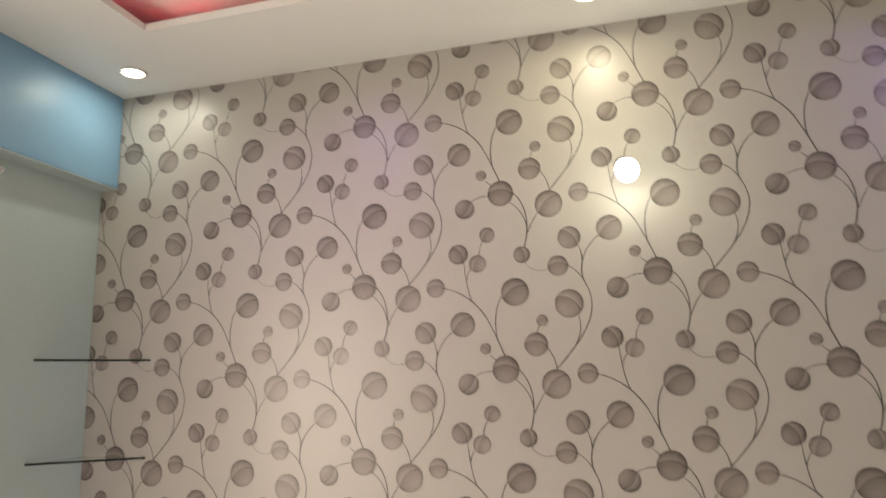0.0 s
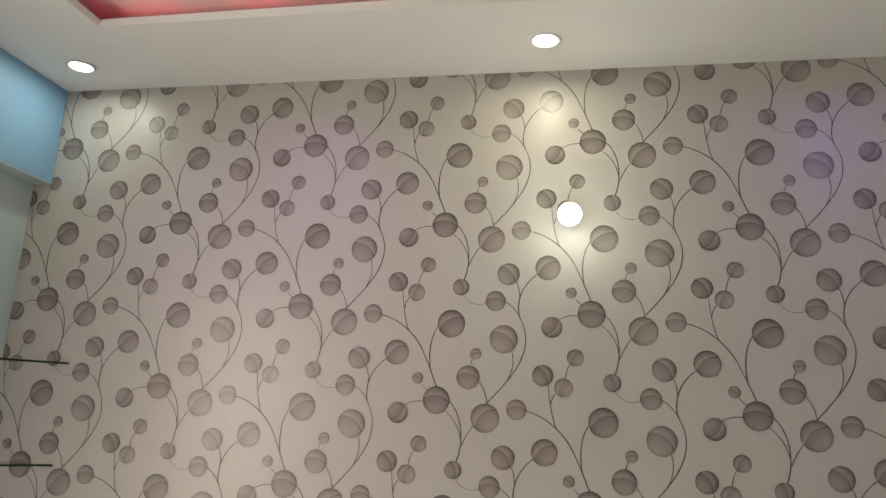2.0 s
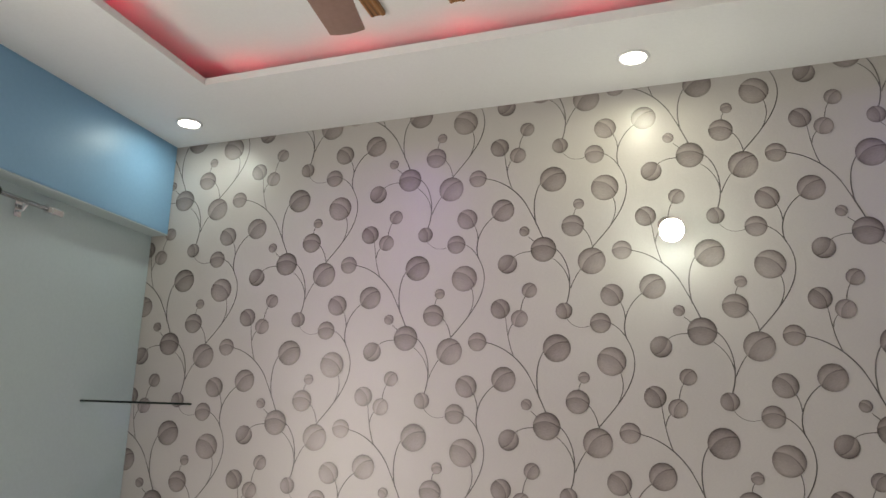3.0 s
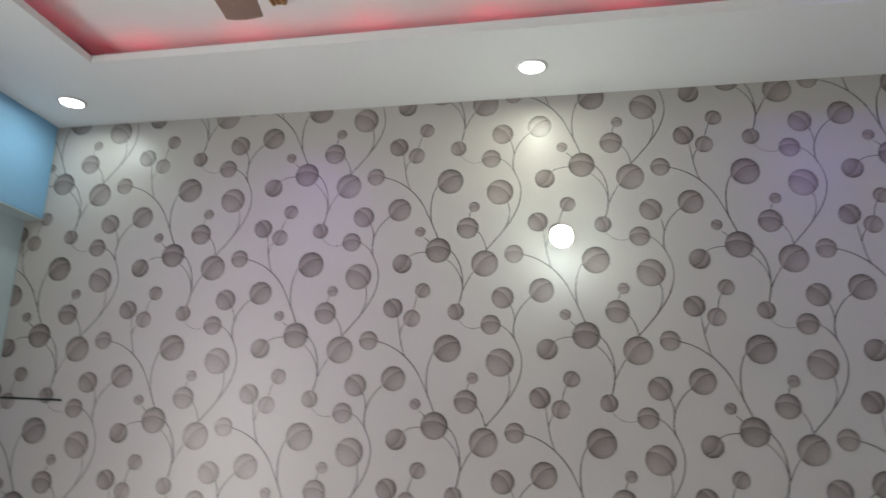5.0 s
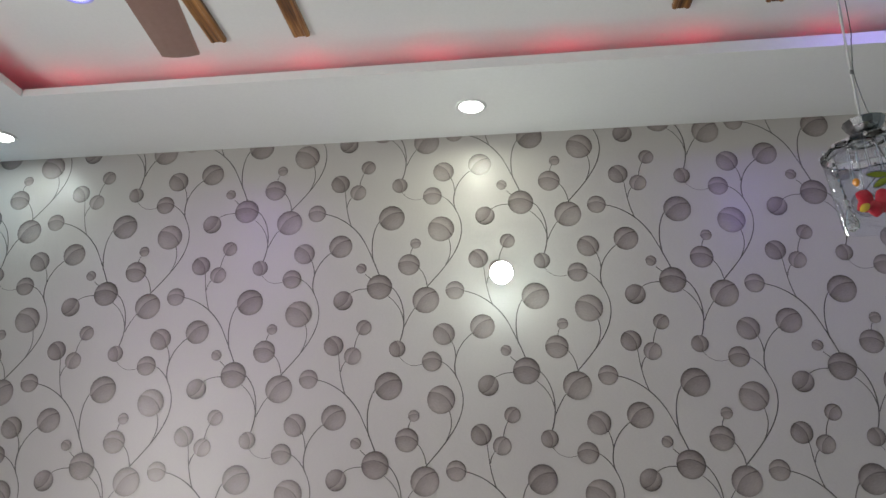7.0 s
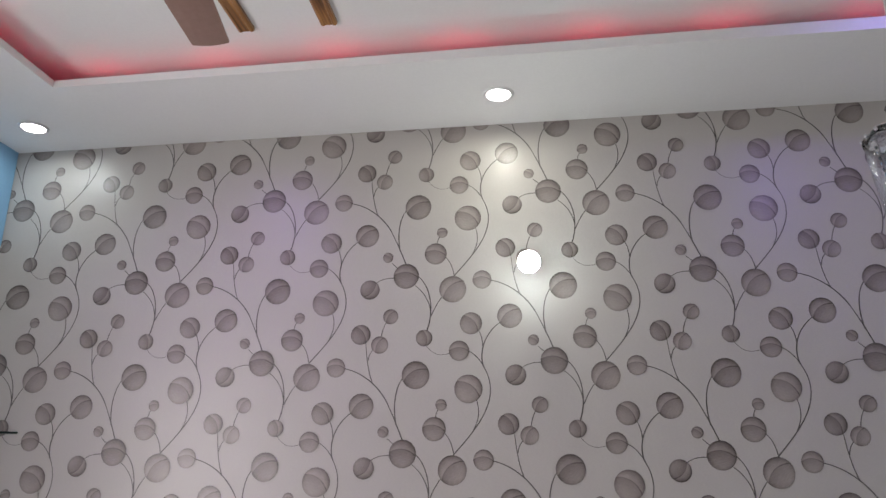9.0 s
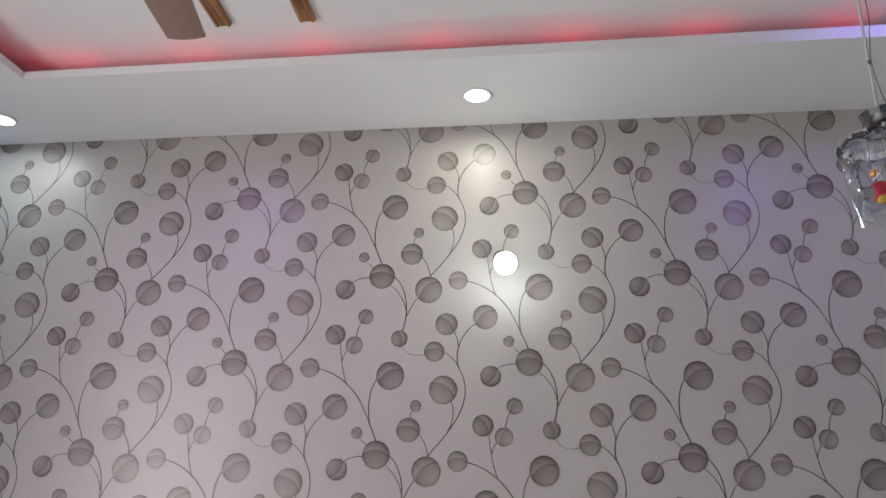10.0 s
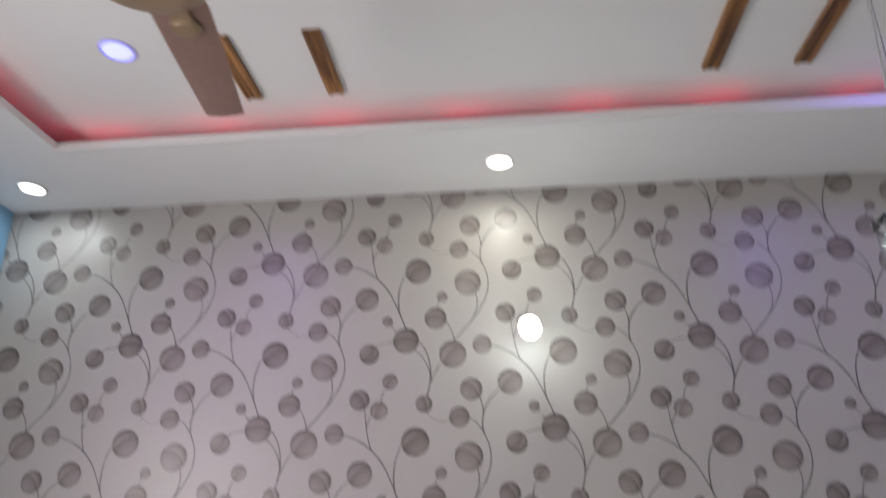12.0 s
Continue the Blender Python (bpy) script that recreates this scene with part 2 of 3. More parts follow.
tagged(part("wall_south", box(bmesh.new(), (WEST - 0.15, -1.55, 0), (EAST + 0.15, SOUTH, TOP)), M_PALE), "plain pale painted wall", "wall", kind="structure")
tagged(part("floor", box(bmesh.new(), (WEST - 0.15, -1.55, -0.1), (EAST + 0.15, WALL_Y + 0.15, 0)), M_FLOOR), "beige tiled floor", "floor", kind="structure")
tagged(part("ceiling", box(bmesh.new(), (WEST - 0.15, -1.55, HIGH), (EAST + 0.15, WALL_Y + 0.15, HIGH + 0.1)), M_WHITE), "white painted ceiling inside the tray", "ceiling", kind="structure")
tagged(part("beam_west", box(bmesh.new(), (WEST, SOUTH, 2.25), (-1.66, WALL_Y - 0.002, HIGH), 0.003), M_BLUE), "sky-blue painted beam above the pale side wall", "beam", kind="structure")
tagged(part("beam_soffit", box(bmesh.new(), (WEST, SOUTH, 2.246), (-1.662, WALL_Y - 0.002, 2.25)), M_PALE), "pale painted underside of the blue beam", "beam", kind="structure")

# The lowered border of the ceiling, with its fascia that hides the light strip.
IN_W, IN_E, IN_S = -1.173, 2.02, -0.95
NW, NE = 2.506, 2.438


def north_edge(x):
    return NW + (NE - NW) * (x - IN_W) / (IN_E - IN_W)


def border_rise(x, y):
    """The border is not quite level: along the papered wall it climbs towards the east."""
    back = (y - north_edge(x)) / (WALL_Y - north_edge(x))
    return max(0.0, min(1.0, back)) * (0.013 * (x + 1.66) - 0.004 if x < 0.9 else 0.0293 + 0.0145 * (x - 0.9))


bm = bmesh.new()
STEPS = [-1.66 + (EAST + 1.66) * k / 12 for k in range(13)]
for x0, x1 in zip(STEPS, STEPS[1:]):
    prism(bm, [(x0, north_edge(x0)), (x1, north_edge(x1)), (x1, WALL_Y - 0.002), (x0, WALL_Y - 0.002)], LOW, LOW + 0.012)
for v in bm.verts:
    v.co.z += border_rise(v.co.x, v.co.y)
prism(bm, [(-1.66, SOUTH), (IN_W, SOUTH), (IN_W, NW), (-1.66, north_edge(-1.66))], LOW, LOW + 0.012)
prism(bm, [(IN_E, SOUTH), (EAST, SOUTH), (EAST, north_edge(EAST)), (IN_E, NE)], LOW, LOW + 0.012)
prism(bm, [(IN_W, SOUTH), (IN_E, SOUTH), (IN_E, IN_S), (IN_W, IN_S)], LOW, LOW + 0.012)
bmesh.ops.remove_doubles(bm, verts=bm.verts, dist=0.0002)
soffit = tagged(part("ceiling_border", bm, M_WHITE), "white lowered plaster border round the ceiling tray", "ceiling", kind="structure")


def fascia(a, b, inward, h_a, h_b, name="fascia"):
    """A thin upright board along the inner edge of the border, whose height runs from h_a to h_b."""
    a, b, n = Vector((*a, 0)), Vector((*b, 0)), Vector((*inward, 0))
    bm = bmesh.new()
    ring = []
    for p, h in ((a, h_a), (b, h_b)):
        ring.append([bm.verts.new(p + n * 0.002 + Vector((0, 0, LOW - 0.001))), bm.verts.new(p - n * 0.012 + Vector((0, 0, LOW - 0.001))), bm.verts.new(p - n * 0.012 + Vector((0, 0, LOW + h))), bm.verts.new(p + n * 0.002 + Vector((0, 0, LOW + h)))])
    for k in range(4):
        bm.faces.new((ring[0][k], ring[0][(k + 1) % 4], ring[1][(k + 1) % 4], ring[1][k]))
    bm.faces.new(ring[0][::-1])
    bm.faces.new(ring[1])
    bmesh.ops.recalc_face_normals(bm, faces=bm.faces)
    return part(name, bm, M_WHITE, soffit)


LIP_W, LIP_E = 0.026, 0.042
fascia((IN_W, NW), (IN_E, NE), (0, -1), LIP_W, LIP_E)
fascia((IN_W, IN_S), (IN_W, NW), (1, 0), LIP_W, LIP_W)
fascia((IN_E, IN_S), (IN_E, NE), (-1, 0), LIP_E, LIP_E)
fascia((IN_W, IN_S), (IN_E, IN_S), (0, 1), LIP_W, LIP_E)

# ---- wallpaper print ----
DX, DZ, Z0 = 0.53, 0.316, 2.40 - 0.316
BERRIES = [  # across, up, radius, turn of the shading
    (0.0, 0.0, 0.0475, -8), (0.041, 0.269, 0.0495, 25), (0.229, 0.22, 0.0495, -35), (0.133, 0.165, 0.02, 0),
    (0.109, 0.083, 0.041, -12), (0.173, -0.053, 0.0495, 40), (0.28, -0.019, 0.0345, -5), (0.395, 0.267, 0.0365, 228),
    (0.367, 0.1, 0.0365, -60), (0.476, 0.165, 0.028, 50), (0.438, 0.062, 0.0315, 60), (0.07, -0.231, 0.03, -80),
    (0.239, -0.18, 0.04, -50), (0.196, -0.278, 0.036, -3), (0.378, -0.155, 0.0445, 35), (0.46, -0.243, 0.0195, -40),
]
# Each stem is a curve between its end points, drawn by its control points.
VINES = [
    [(0.372, -0.163), (0.31, -0.185), (0.262, -0.26), (0.282, -0.333)],
    [(0.282, 0.299), (0.357, 0.178), (0.241, 0.07), (0.169, -0.012)],
    [(0.29, -0.019), (0.362, -0.024), (0.432, -0.074), (0.47, -0.141)],
    [(0.47, -0.141), (0.507, -0.215), (0.531, -0.278)],
    [(0.02, 0.282), (-0.032, 0.250), (-0.040, 0.168), (-0.025, 0.096)],
    [(0.02, 0.012), (0.090, -0.012), (0.110, -0.127), (0.079, -0.205)],
]
TWIGS = [
    [(0.252, 0.195), (0.272, 0.150), (0.266, 0.115), (0.246, 0.079)],
    [(0.470, 0.155), (0.449, 0.136), (0.443, 0.090)],
    [(0.384, 0.083), (0.391, 0.05), (0.390, -0.01), (0.416, -0.075)],
    [(0.420, 0.050), (0.399, 0.031), (0.397, 0.005)],
    [(0.033, -0.036), (0.086, -0.074), (0.093, -0.140)],
    [(0.16, -0.055), (0.121, -0.085), (0.095, -0.150)],
    [(0.224, -0.278), (0.258, -0.288), (0.286, -0.338)],
    [(0.255, -0.188), (0.280, -0.220), (0.281, -0.262)],
    [(-0.055, 0.051), (-0.043, 0.04), (-0.025, 0.025)],
    [(-0.117, -0.030), (-0.095, -0.003), (-0.039, -0.006)],
    [(0.135, 0.079), (0.170, 0.054), (0.177, 0.002)],
    [(0.124, 0.150), (0.114, 0.136), (0.114, 0.118)],
]
TENDRIL = [(0.077, -0.256), (0.108, -0.305), (0.161, -0.287)]


def curve_points(control, count=18):
    """Points along a curve with three or four control points."""
    out = []
    for k in range(count + 1):
        row = [Vector((x, 0, z)) for x, z in control]
        while len(row) > 1:
            row = [p.lerp(q, k / count) for p, q in zip(row, row[1:])]
        out.append(row[0])
    return out



def berry_mesh():
    bm = bmesh.new()
    uv = bm.loops.layers.uv.new("uv")
    for x, z, r, turn in BERRIES:
        ring = [bm.verts.new((x + r * math.cos(a), 0, z + r * math.sin(a))) for a in [2 * math.pi * k / 40 for k in range(40)]]
        face = bm.faces.new(ring)
        c, s = math.cos(radians(turn)), math.sin(radians(turn))
        for loop in face.loops:
            p = ((loop.vert.co.x - x) / r, (loop.vert.co.z - z) / r)
            loop[uv].uv = (p[0] * c + p[1] * s, -p[0] * s + p[1] * c)
    me = bpy.data.meshes.new("berry_print")
    bm.normal_update()
    bm.to_mesh(me)
    bm.free()
    me.materials.append(M_BERRY)
    return me


def stem_mesh():
    bm = bmesh.new()
    styles = [(line, 0.0015, 0.0022) for line in VINES] + [(line, 0.0011, 0.0017) for line in TWIGS] + [(TENDRIL, 0.0008, 0.0008)]
    for n, (line, thin, thick) in enumerate(styles):
        pts = curve_points(line)
        sides = []
        for i, p in enumerate(pts):
            way = (pts[min(i + 1, len(pts) - 1)] - pts[max(i - 1, 0)]).normalized()
            across = Vector((-way.z, 0, way.x))
            w = thin + (thick - thin) * i / (len(pts) - 1)
            lift = Vector((0, -0.00002 * n, 0))
            sides.append((bm.verts.new(p + across * w + lift), bm.verts.new(p - across * w + lift)))
        for a, b in zip(sides, sides[1:]):
            bm.faces.new((a[0], a[1], b[1], b[0]))
    me = bpy.data.meshes.new("stem_print")
    bm.normal_update()
    bm.to_mesh(me)
    bm.free()
    me.materials.append(M_STEM)
    return me


BERRY_MESH, STEM_MESH = berry_mesh(), stem_mesh()
for i in range(-5, 5):
    for k in range(-4, 2):
        z = Z0 + 2 * DZ * k + (DZ if i % 2 else 0)
        if z - 0.4 > LOW:
            continue
        for name, me, lift in (("stem_print", STEM_MESH, 0.0008), ("berry_print", BERRY_MESH, 0.0018)):
            ob = new(name, me)
            ob.location, ob.parent = (i * DX, WALL_Y - lift, z), wall_north

# ---- lamps in the ceiling ----


def downlight(x, y, z, glow, power, colour, label, spread, trim, aim=None, r=0.043):
    base = tagged(new("downlight"), label, "downlight", "ceiling downlights")
    base.location = (x, y, z)
    part("trim_ring", lathe(bmesh.new(), [(r, 0.004), (r, -0.003), (r + 0.004, -0.006), (r + 0.011, -0.003), (r + 0.012, 0.0), (r + 0.008, 0.002)], steps=40, close=True), trim, base, smooth=True)
    part("diffuser", lathe(bmesh.new(), [(0, -0.009), (r * 0.5, -0.0085), (r * 0.85, -0.006), (r, 0.0005), (0, 0.003)], steps=40), glow, base, "glowing round diffuser", smooth=True)
    area_lamp("downlight_lamp", (x, y, z - 0.016), aim or (x, y, 0), r * 1.8, power, colour, base, spread=spread)
    return base


downlight(-1.439, 2.779, LOW + -0.0036, M_LAMP, 1.2, (0.86, 1.0, 0.98), "round white downlight, lit, in the ceiling border", 180, M_PLASTIC)
downlight(0.362, 2.736, LOW + 0.0081, M_LAMP, 1.9, (0.95, 1.0, 0.84), "round white downlight, lit, in the ceiling border", 180, M_PLASTIC)
downlight(2.163, 2.724, LOW + 0.0214, M_LAMP, 0.6, (1.0, 0.99, 0.85), "round white downlight, lit, in the ceiling border", 180, M_PLASTIC)
# The blue lamps' trims glow a little to imitate the bloom around them.
downlight(-0.748, 2.10, HIGH - 0.002, M_BLUELAMP, 1.9, (0.55, 0.36, 1.0), "round downlight glowing blue, in the ceiling tray", 98, M_HALORIM, (-0.5, 3.0, 1.2))
downlight(1.62, 2.05, HIGH - 0.002, M_BLUELAMP, 1.4, (0.32, 0.23, 1.0), "round downlight glowing blue, in the ceiling tray", 125, M_HALORIM, (1.6, 3.0, 1.9))

# ---- red light strip behind the fascia ----
strip = tagged(new("led_strip"), "red light strip lying behind the ceiling border's fascia", "light strip")


def strip_run(a, b, spacing, phase):
    a, b = Vector(a), Vector(b)
    n = (b - a).normalized()
    long = (b - a).length
    q = n.to_track_quat("X", "Z").to_matrix().to_4x4()
    base = part("tape", box(bmesh.new(), (0, -0.005, 0), (long, 0.005, 0.002)), M_REDTAPE, strip)
    base.matrix_basis = Matrix.Translation(a) @ q
    me = None
    s = phase
    while s < long - 0.1:
        if me is None:
            ob = part("led_module", box(bmesh.new(), (-0.07, -0.004, 0), (0.07, 0.004, 0.006), 0.001), M_RED, strip)
            me = ob.data
        else:
            ob = new("led_module", me)
            ob.parent = strip
        ob.matrix_basis = Matrix.Translation(a + n * s + Vector((0, 0, 0.002))) @ q
        s += spacing


SZ = LOW + 0.013
strip_run((IN_W - 0.04, NW + 0.045, SZ), (IN_E + 0.04, NE + 0.045, SZ), 0.42, 0.2)
strip_run((IN_W - 0.045, IN_S, SZ), (IN_W - 0.045, NW, SZ), 0.42, 0.1)

# ---- wooden battens on the tray ----


def batten(x, y0, y1):
    ob = tagged(new("ceiling_batten"), "short teak-veneer batten fixed flat on the white ceiling", "batten", "wooden ceiling battens")
    ob.location = (x, (y0 + y1) / 2, HIGH)
    h = (y1 - y0) / 2
    bm = bmesh.new()
    half = [(0.026, 0.0), (0.026, -0.012), (0.021, -0.016), (0.015, -0.016), (0.012, -0.013)]
    outline = [(-u, v) for u, v in half] + half[::-1]
    ends = [[bm.verts.new((u, y, v)) for u, v in outline] for y in (-h, h)]
    for k in range(len(outline)):
        j = (k + 1) % len(outline)
        bm.faces.new((ends[0][k], ends[0][j], ends[1][j], ends[1][k]))
    bm.faces.new(ends[0])
    bm.faces.new(ends[1][::-1])
    bmesh.ops.recalc_face_normals(bm, faces=bm.faces)
    part("moulding", bm, M_WOOD, ob)
    return ob


for x, y in ((-0.425, 2.37), (-0.152, 2.365), (1.01, 2.33), (1.277, 2.322)):
    batten(x, y - 0.31, y)

# ---- ceiling fan ----
FAN = Vector((-0.227, 1.334, 2.40))
fan = tagged(new("ceiling_fan"), "bronze three-blade ceiling fan hanging from the tray", "fan")
fan.location = FAN
part("motor_housing", lathe(bmesh.new(), [(0, -0.095), (0.05, -0.094), (0.095, -0.088), (0.122, -0.07), (0.132, -0.045), (0.132, -0.02), (0.12, 0.0), (0.118, 0.02), (0.10, 0.045), (0.05, 0.06), (0.028, 0.075), (0, 0.075)]), M_FANHUB, fan, smooth=True)
part("down_rod", lathe(bmesh.new(), [(0, 0.07), (0.012, 0.07), (0.012, HIGH - 2.40 - 0.01), (0, HIGH - 2.40 - 0.01)], steps=16), M_FANHUB, fan, smooth=True)
part("canopy", lathe(bmesh.new(), [(0.014, HIGH - 2.40 - 0.09), (0.05, HIGH - 2.40 - 0.06), (0.062, HIGH - 2.40 - 0.001), (0, HIGH - 2.40 - 0.001)]), M_FANHUB, fan, smooth=True)


def blade(angle):
    bm = bmesh.new()
    rows = []
    for r, w in ((0.17, 0.052), (0.2, 0.058), (0.3, 0.056), (0.45, 0.051), (0.57, 0.046), (0.589, 0.0455), (0.595, 0.0445)):
        rows.append([(r + (0.002 * math.cos(k * math.pi / 2) if r > 0.58 else 0), w * k, 0.004 * k * k - 0.10 * w * k) for k in (-1, -0.5, 0, 0.5, 1)])
    low = [[bm.verts.new(p) for p in row] for row in rows]
    top = [[bm.verts.new((p[0], p[1], p[2] + 0.004)) for p in row] for row in rows]
    for a, b in zip(low, low[1:]):
        for k in range(4):
            bm.faces.new((a[k], a[k + 1], b[k + 1], b[k]))
    for a, b in zip(top, top[1:]):
        for k in range(4):
            bm.faces.new((a[k], b[k], b[k + 1], a[k + 1]))
    rim_low = low[0] + [r[-1] for r in low[1:]] + low[-1][-2::-1] + [r[0] for r in low[-2:0:-1]]
    rim_top = top[0] + [r[-1] for r in top[1:]] + top[-1][-2::-1] + [r[0] for r in top[-2:0:-1]]
    for k in range(len(rim_low)):
        j = (k + 1) % len(rim_low)
        bm.faces.new((rim_low[k], rim_low[j], rim_top[j], rim_top[k]))
    bmesh.ops.recalc_face_normals(bm, faces=bm.faces)
    ob = part("blade", bm, M_FAN, fan)
    ob.matrix_basis = pose(0, 0, 0, 0, 0, angle)
    iron = bmesh.new()
    box(iron, (0.09, -0.022, -0.006), (0.24, 0.022, -0.001), 0.002)
    lathe(iron, [(0, -0.012), (0.022, -0.011), (0.03, -0.006), (0.032, -0.001), (0, -0.001)], Matrix.Translation((0.25, 0, 0)), 24)
    part("blade_iron", iron, M_FANHUB, ob, "rounded gold blade bracket", smooth=False)


for a in (98, 218, 338):
    blade(a)

# ---- bulb on the papered wall ----
bulb = tagged(new("wall_bulb"), "round white bulb, lit, in a holder on the papered wall", "bulb")
bulb.matrix_basis = pose(0.452, WALL_Y - 0.002, 2.128, 106)
part("holder_base", lathe(bmesh.new(), [(0, -0.009), (0.030, -0.009), (0.030, 0.012), (0.026, 0.02), (0.02, 0.03), (0.02, 0.048), (0, 0.048)]), M_PLASTIC, bulb, smooth=True)
part("bulb_body", lathe(bmesh.new(), [(0, 0.046), (0.016, 0.048), (0.020, 0.06), (0.027, 0.078), (0.033, 0.090), (0.0355, 0.099), (0.0345, 0.101), (0, 0.101)]), M_PLASTIC, bulb, "white plastic bulb body", smooth=True)
part("globe", lathe(bmesh.new(), [(0.0355, 0.0995), (0.039, 0.110), (0.0395, 0.122), (0.036, 0.138), (0.027, 0.151), (0.014, 0.158), (0, 0.160)]), M_BULB, bulb, "glowing frosted dome", smooth=True)

# ---- glass corner shelves ----


def corner_shelf(z):
    ob = tagged(new("corner_shelf"), "triangular clear glass corner shelf with a dark front edge", "shelf", "glass corner shelves")
    ob.location = (WEST, WALL_Y - 0.003, z)
    part("glass_plate", prism(bmesh.new(), [(0.003, -0.003), (0.003, -0.283), (0.293, -0.003)], -0.003, 0.003), M_SHELF, ob, "clear glass plate").visible_shadow = False
    d = 0.2828
    edge = part("front_edge", box(bmesh.new(), (-0.205, -0.0025, -0.004), (0.205, 0.0025, 0.004), 0.001), M_DARK, ob, "thin dark glass edge")
    edge.matrix_basis = pose(0.148, -0.142, 0, 0, 0, 44)
    return ob


corner_shelf(1.52)
corner_shelf(1.141)

# ---- chrome curtain rod under the beam ----
rod = tagged(new("curtain_rod"), "chrome curtain rod with a knob end under the blue beam", "curtain rod")
rod.location = (-1.70, 2.45, 2.185)
ALONG = pose(0, 0, 0, 90)
part("pole", lathe(bmesh.new(), [(0, 0.045), (0.0085, 0.045), (0.0085, 2.2), (0, 2.2)], ALONG, 20), M_CHROME, rod, smooth=True)
part("finial", lathe(bmesh.new(), [(0, -0.006), (0.009, -0.006), (0.0155, -0.001), (0.0155, 0.045), (0.012, 0.048), (0.012, 0.056), (0.0155, 0.058), (0.0155, 0.066), (0, 0.066)], ALONG, 24), M_CHROME, rod, "ribbed chrome end knob", smooth=False)
bm = box(bmesh.new(), (-0.043, -0.16, -0.05), (-0.039, -0.13, 0.02), 0.001)
tube(bm, smoothed([(-0.04, -0.145, -0.03), (-0.02, -0.145, -0.028), (-0.003, -0.145, -0.009)]), 0.005)
part("bracket", bm, M_CHROME, rod)
part("ring_clip", lathe(bmesh.new(), [(0.0095, 0.265), (0.017, 0.268), (0.017, 0.285), (0.0095, 0.288)], ALONG, 20, True), M_DARK, rod, "dark plastic ring", smooth=True)

# ---- glass pendants ----
M_CRYSTAL = glass("crystal", (0.97, 0.98, 1.0), 0.0, 1.45)
M_THIN = thin_glass("thin_clear_glass", (0.95, 0.96, 0.98), 0.22)
M_STEEL = grained("grey_metal", (0.20, 0.20, 0.205), (0.30, 0.30, 0.31), 30.0, rough=0.14, metal=1.0, bump=0.02)
M_LEAF = grained("green_glass", (0.20, 0.26, 0.02), (0.32, 0.38, 0.05), 30.0, rough=0.12, bump=0.03)
M_PETAL = grained("red_glass", (0.55, 0.02, 0.045), (0.68, 0.06, 0.09), 25.0, rough=0.1, bump=0.03)
for glassy in (M_LEAF, M_PETAL):
    glassy.node_tree.nodes["Principled BSDF"].inputs["Transmission Weight"].default_value = 0.25
M_YELLOW = grained("yellow_glass", (0.62, 0.42, 0.03), (0.72, 0.52, 0.08), 25.0, rough=0.1, bump=0.03)
M_ORANGE = grained("orange_glass", (0.75, 0.27, 0.02), (0.8, 0.36, 0.05), 60.0, rough=0.08, bump=0.02)
M_CORD = grained("white_cord", (0.55, 0.55, 0.55), (0.66, 0.66, 0.66), 40.0, rough=0.45, bump=0.05)
M_WIRE = grained("thin_wire", (0.10, 0.10, 0.11), (0.2, 0.2, 0.21), 40.0, rough=0.35, metal=0.6, bump=0.0)


def petal(bm, long, wide, thick, place, angle, lean=0):
    """A rounded leaf in an upright plane, fuller in the middle and pointed at its end; lean turns it towards the room."""
    m = Matrix.Translation(place) @ pose(0, 0, 0, 0, -angle, 0) @ pose(0, 0, 0, 0, 0, lean) @ pose(0, 0, 0, 90) @ pose(0, 0, 0, 0, 90)
    profile = [(wide * math.sin(math.pi * s) ** 0.8, s * long) for s in (0.04, 0.15, 0.3, 0.5, 0.7, 0.85, 0.95)]
    lathe(bm, [(0, 0)] + profile + [(0, long)], m @ Matrix.Diagonal((thick / wide, 1, 1, 1)), 14)
    return bm


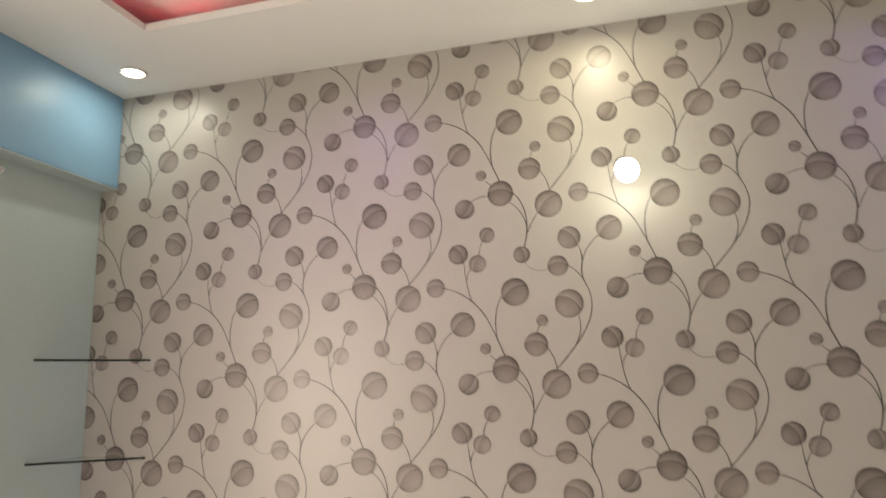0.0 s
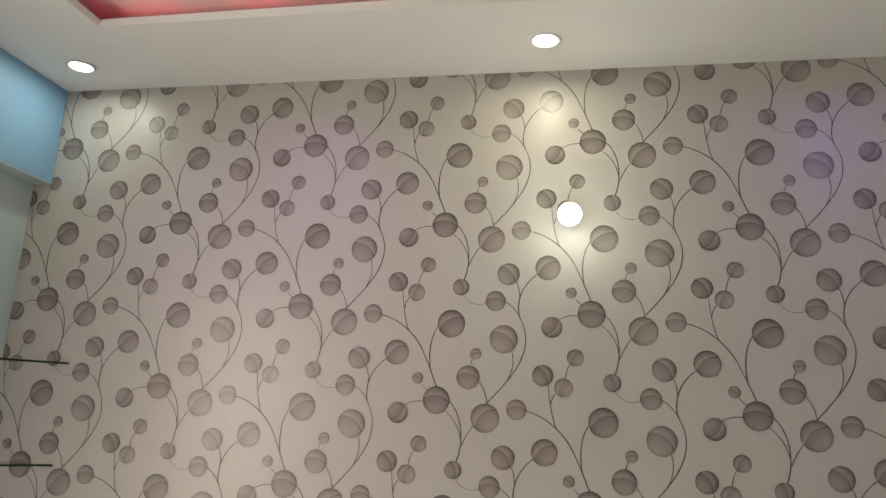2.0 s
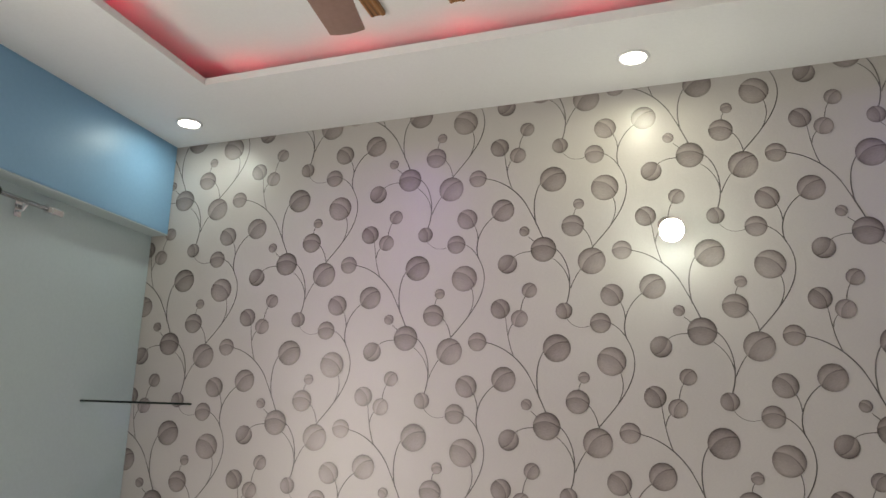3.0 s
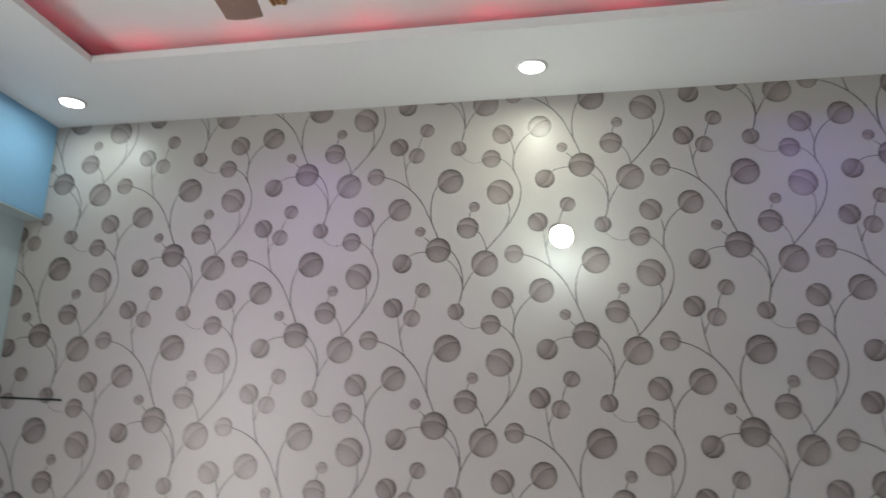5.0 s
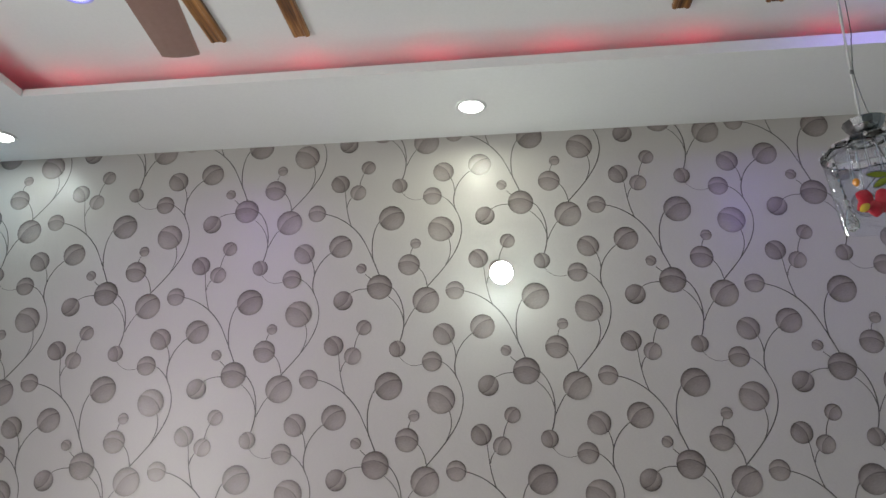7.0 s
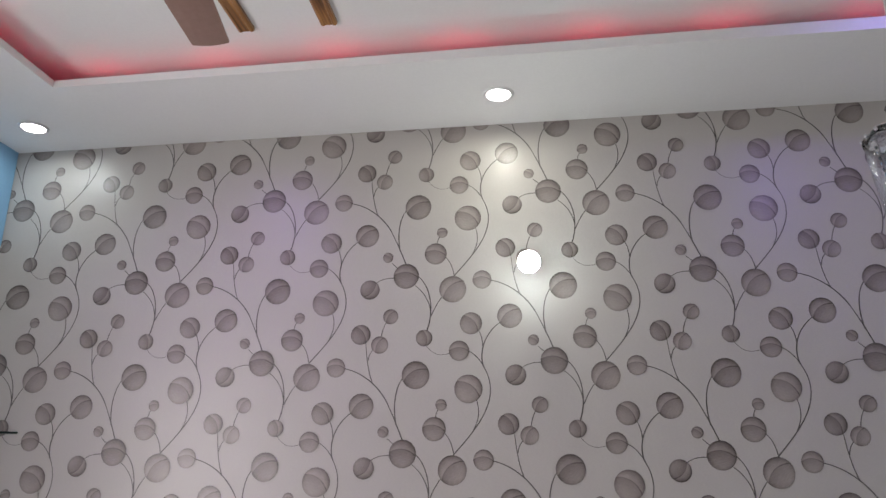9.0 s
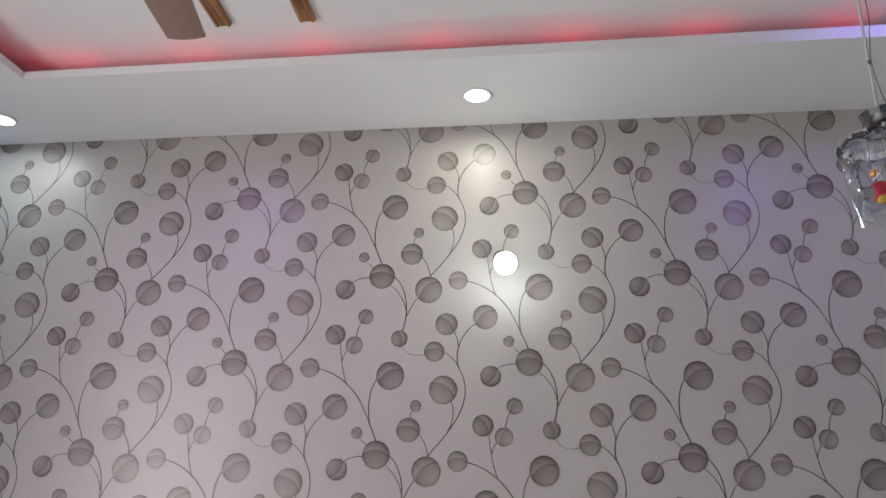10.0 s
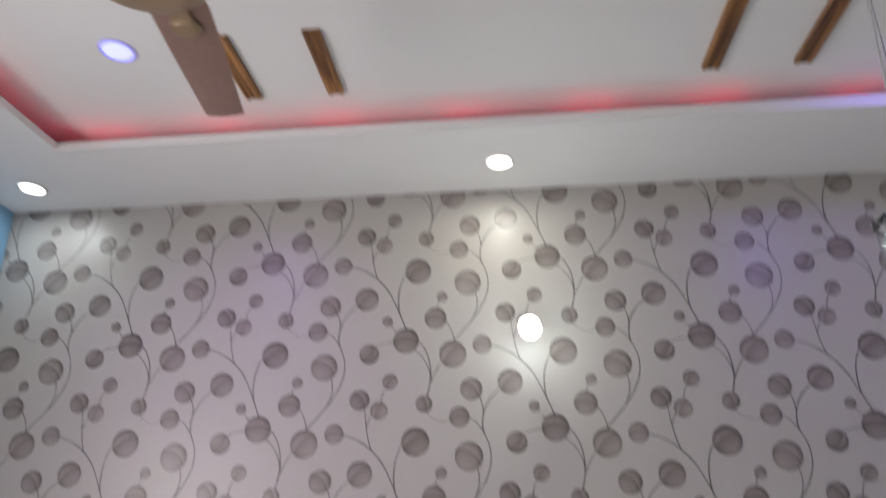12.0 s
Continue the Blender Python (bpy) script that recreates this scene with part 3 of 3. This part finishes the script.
def pendant(x, y, z, cord):
    """A glass pendant lamp; z is the top of its metal cup."""
    ob = tagged(new("pendant_lamp"), "clear glass pendant with a red glass flower and green leaves", "pendant lamp", "glass pendants")
    ob.location = (x, y, z)
    part("cord", tube(bmesh.new(), smoothed([(-0.004, 0, -0.01), (-0.003, 0.001, cord * 0.3), (0.001, -0.001, cord * 0.6), (0, 0, cord)]), 0.0024), M_CORD, ob, "thin white cord", smooth=True)
    part("tie_wire", tube(bmesh.new(), smoothed([(0.016, 0, 0.002), (0.008, 0.001, 0.04), (-0.002, -0.004, 0.098), (0.006, 0.0, 0.16), (0.008, -0.003, 0.24), (0.004, 0.002, cord)]), 0.0009, 6), M_WIRE, ob, smooth=True)
    part("knot", lathe(bmesh.new(), [(0, 0.094), (0.003, 0.095), (0.0037, 0.099), (0.003, 0.103), (0, 0.104)], pose(-0.003, 0, 0), 10), M_WIRE, ob, smooth=True)
    tilt = pose(0, 0, 0, 0, -4)
    body = []
    body.append(part("cup", lathe(bmesh.new(), [(0.035, 0.0), (0.030, -0.012), (0.018, -0.028), (0.011, -0.036), (0.008, -0.034), (0.015, -0.024), (0.027, -0.008), (0.033, 0.001)], steps=12, close=True), M_STEEL, ob, "faceted grey metal cup"))
    bm = bmesh.new()
    rings = []
    for r, h, wave in ((0.010, -0.032, 0), (0.040, -0.035, 0), (0.064, -0.042, 0.001), (0.077, -0.051, 0.0018), (0.080, -0.060, 0.002), (0.076, -0.060, 0.002), (0.062, -0.046, 0.001), (0.039, -0.039, 0), (0.010, -0.036, 0)):
        rings.append([bm.verts.new(((r + wave * 0.5 * math.cos(11 * a)) * math.cos(a), (r + wave * 0.5 * math.cos(11 * a)) * math.sin(a), h + wave * math.cos(11 * a))) for a in [2 * math.pi * k / 88 for k in range(88)]])
    for a, b in zip(rings, rings[1:] + rings[:1]):
        for k in range(88):
            bm.faces.new((a[k], a[(k + 1) % 88], b[(k + 1) % 88], b[k]))
    bmesh.ops.recalc_face_normals(bm, faces=bm.faces)
    body.append(part("canopy", bm, M_CRYSTAL, ob, "scalloped clear crystal canopy", smooth=True))
    bead = None
    for k in range(18):
        a = 2 * math.pi * k / 18
        if bead is None:
            one = part("rim_bead", lathe(bmesh.new(), [(0, -0.0042), (0.0033, -0.0016), (0.0033, 0.0016), (0, 0.0042)], steps=6), M_CHROME, ob, "small bright cut bead")
            bead = one.data
        else:
            one = new("rim_bead", bead)
            one.parent = ob
        one.location = (0.0795 * math.cos(a), 0.0795 * math.sin(a), -0.0525)
        body.append(one)
    body.append(part("shade", lathe(bmesh.new(), [(0.079, -0.056), (0.077, -0.11), (0.072, -0.190), (0.0705, -0.190), (0.0755, -0.11), (0.0775, -0.056)], steps=40, close=True), M_THIN, ob, "clear glass shade", smooth=True))
    flutes = bmesh.new()
    for k in range(14):
        a = 2 * math.pi * k / 14
        tube(flutes, [(0.036 * math.cos(a), 0.036 * math.sin(a), -0.045), (0.040 * math.cos(a), 0.040 * math.sin(a), -0.11)], 0.0017, 6)
    body.append(part("fluted_tube", flutes, M_CRYSTAL, ob, "fluted clear glass tube"))
    for k in range(2):
        a = 2.7 * k + 3.45
        c, s = math.cos(a), math.sin(a)
        drop = part("crystal_drop", lathe(bmesh.new(), [(0, -0.165), (0.003, -0.168), (0.009, -0.183), (0.012, -0.193), (0.010, -0.202), (0, -0.207)], pose(0.078 * c, 0.078 * s, 0), 8), M_CRYSTAL, ob, "clear faceted crystal drop")
        part("chain", tube(bmesh.new(), [(0.080 * c, 0.080 * s, -0.06), (0.079 * c, 0.079 * s, -0.11), (0.078 * c, 0.078 * s, -0.166)], 0.0008, 6), M_WIRE, drop)
        part("glint_bead", lathe(bmesh.new(), [(0, -0.162), (0.0032, -0.160), (0.0032, -0.151), (0, -0.149)], pose(0.079 * c, 0.079 * s, 0), 5), M_CHROME, drop)
        body.append(drop)
    body.append(part("amber_bead", lathe(bmesh.new(), [(0, -0.008), (0.004, -0.005), (0.0058, 0), (0.004, 0.005), (0, 0.007)], pose(-0.062, -0.045, -0.128), 9), M_ORANGE, ob, "amber glass bead"))
    for turn, long in ((174, 0.043), (207, 0.041), (38, 0.034), (-4, 0.036)):
        leaf = part("leaf", petal(bmesh.new(), long, 0.006, 0.003, (-0.019, -0.078, -0.133), turn), M_LEAF, ob, "green glass leaf", smooth=True)
        c, s = math.cos(radians(turn)), math.sin(radians(turn))
        rim = []
        for k in range(25):
            a = 2 * math.pi * k / 24
            along, out = long * (0.5 - 0.5 * math.cos(a)), 0.0062 * math.sin(a)
            rim.append((-0.019 + along * c - out * s, -0.0795, -0.133 + along * s + out * c))
        part("edging", tube(bmesh.new(), rim, 0.0007, 5), M_WIRE, leaf, "dark lead edging")
        body.append(leaf)
    body.append(part("leaf_wire", tube(bmesh.new(), smoothed([(-0.033, -0.074, -0.064), (-0.027, -0.080, -0.098), (-0.019, -0.081, -0.133), (-0.014, -0.080, -0.150)]), 0.0008, 5), M_WIRE, ob, "thin dark wire"))
    body.append(part("green_drop", lathe(bmesh.new(), [(0, -0.008), (0.005, -0.006), (0.0072, 0), (0.005, 0.006), (0, 0.008)], pose(-0.014, -0.081, -0.157), 14), M_LEAF, ob, "round green glass drop", smooth=True))
    for k in range(9):
        body.append(part("string_bead", lathe(bmesh.new(), [(0, -0.004), (0.0026, -0.002), (0.0026, 0.002), (0, 0.004)], pose(-0.076 + 0.001 * k, -0.016, -0.082 - 0.010 * k), 6), (M_STEEL, M_CHROME)[k % 2], ob, "small cut bead on a string"))
    for k, turn in enumerate((150, 205, 262, 318, 20)):
        body.append(part("petal", petal(bmesh.new(), 0.030, 0.013, 0.006, (-0.057, -0.074 - 0.001 * k, -0.172), turn, 12 * (k % 2)), M_PETAL, ob, "red glass petal", smooth=True))
    for px, pz, turn in ((-0.070, -0.180, 215), (-0.038, -0.174, 300), (-0.032, -0.174, 335), (-0.016, -0.143, 285)):
        body.append(part("yellow_petal", petal(bmesh.new(), 0.021, 0.0065, 0.004, (px, -0.083, pz), turn), M_YELLOW, ob, "yellow glass petal", smooth=True))
    for one in body:
        one.matrix_basis = tilt @ one.matrix_basis
    return ob


pendant(1.107, 1.65, 2.013, HIGH - 2.013)
pendant(1.285, 1.62, 2.50, HIGH - 2.50)
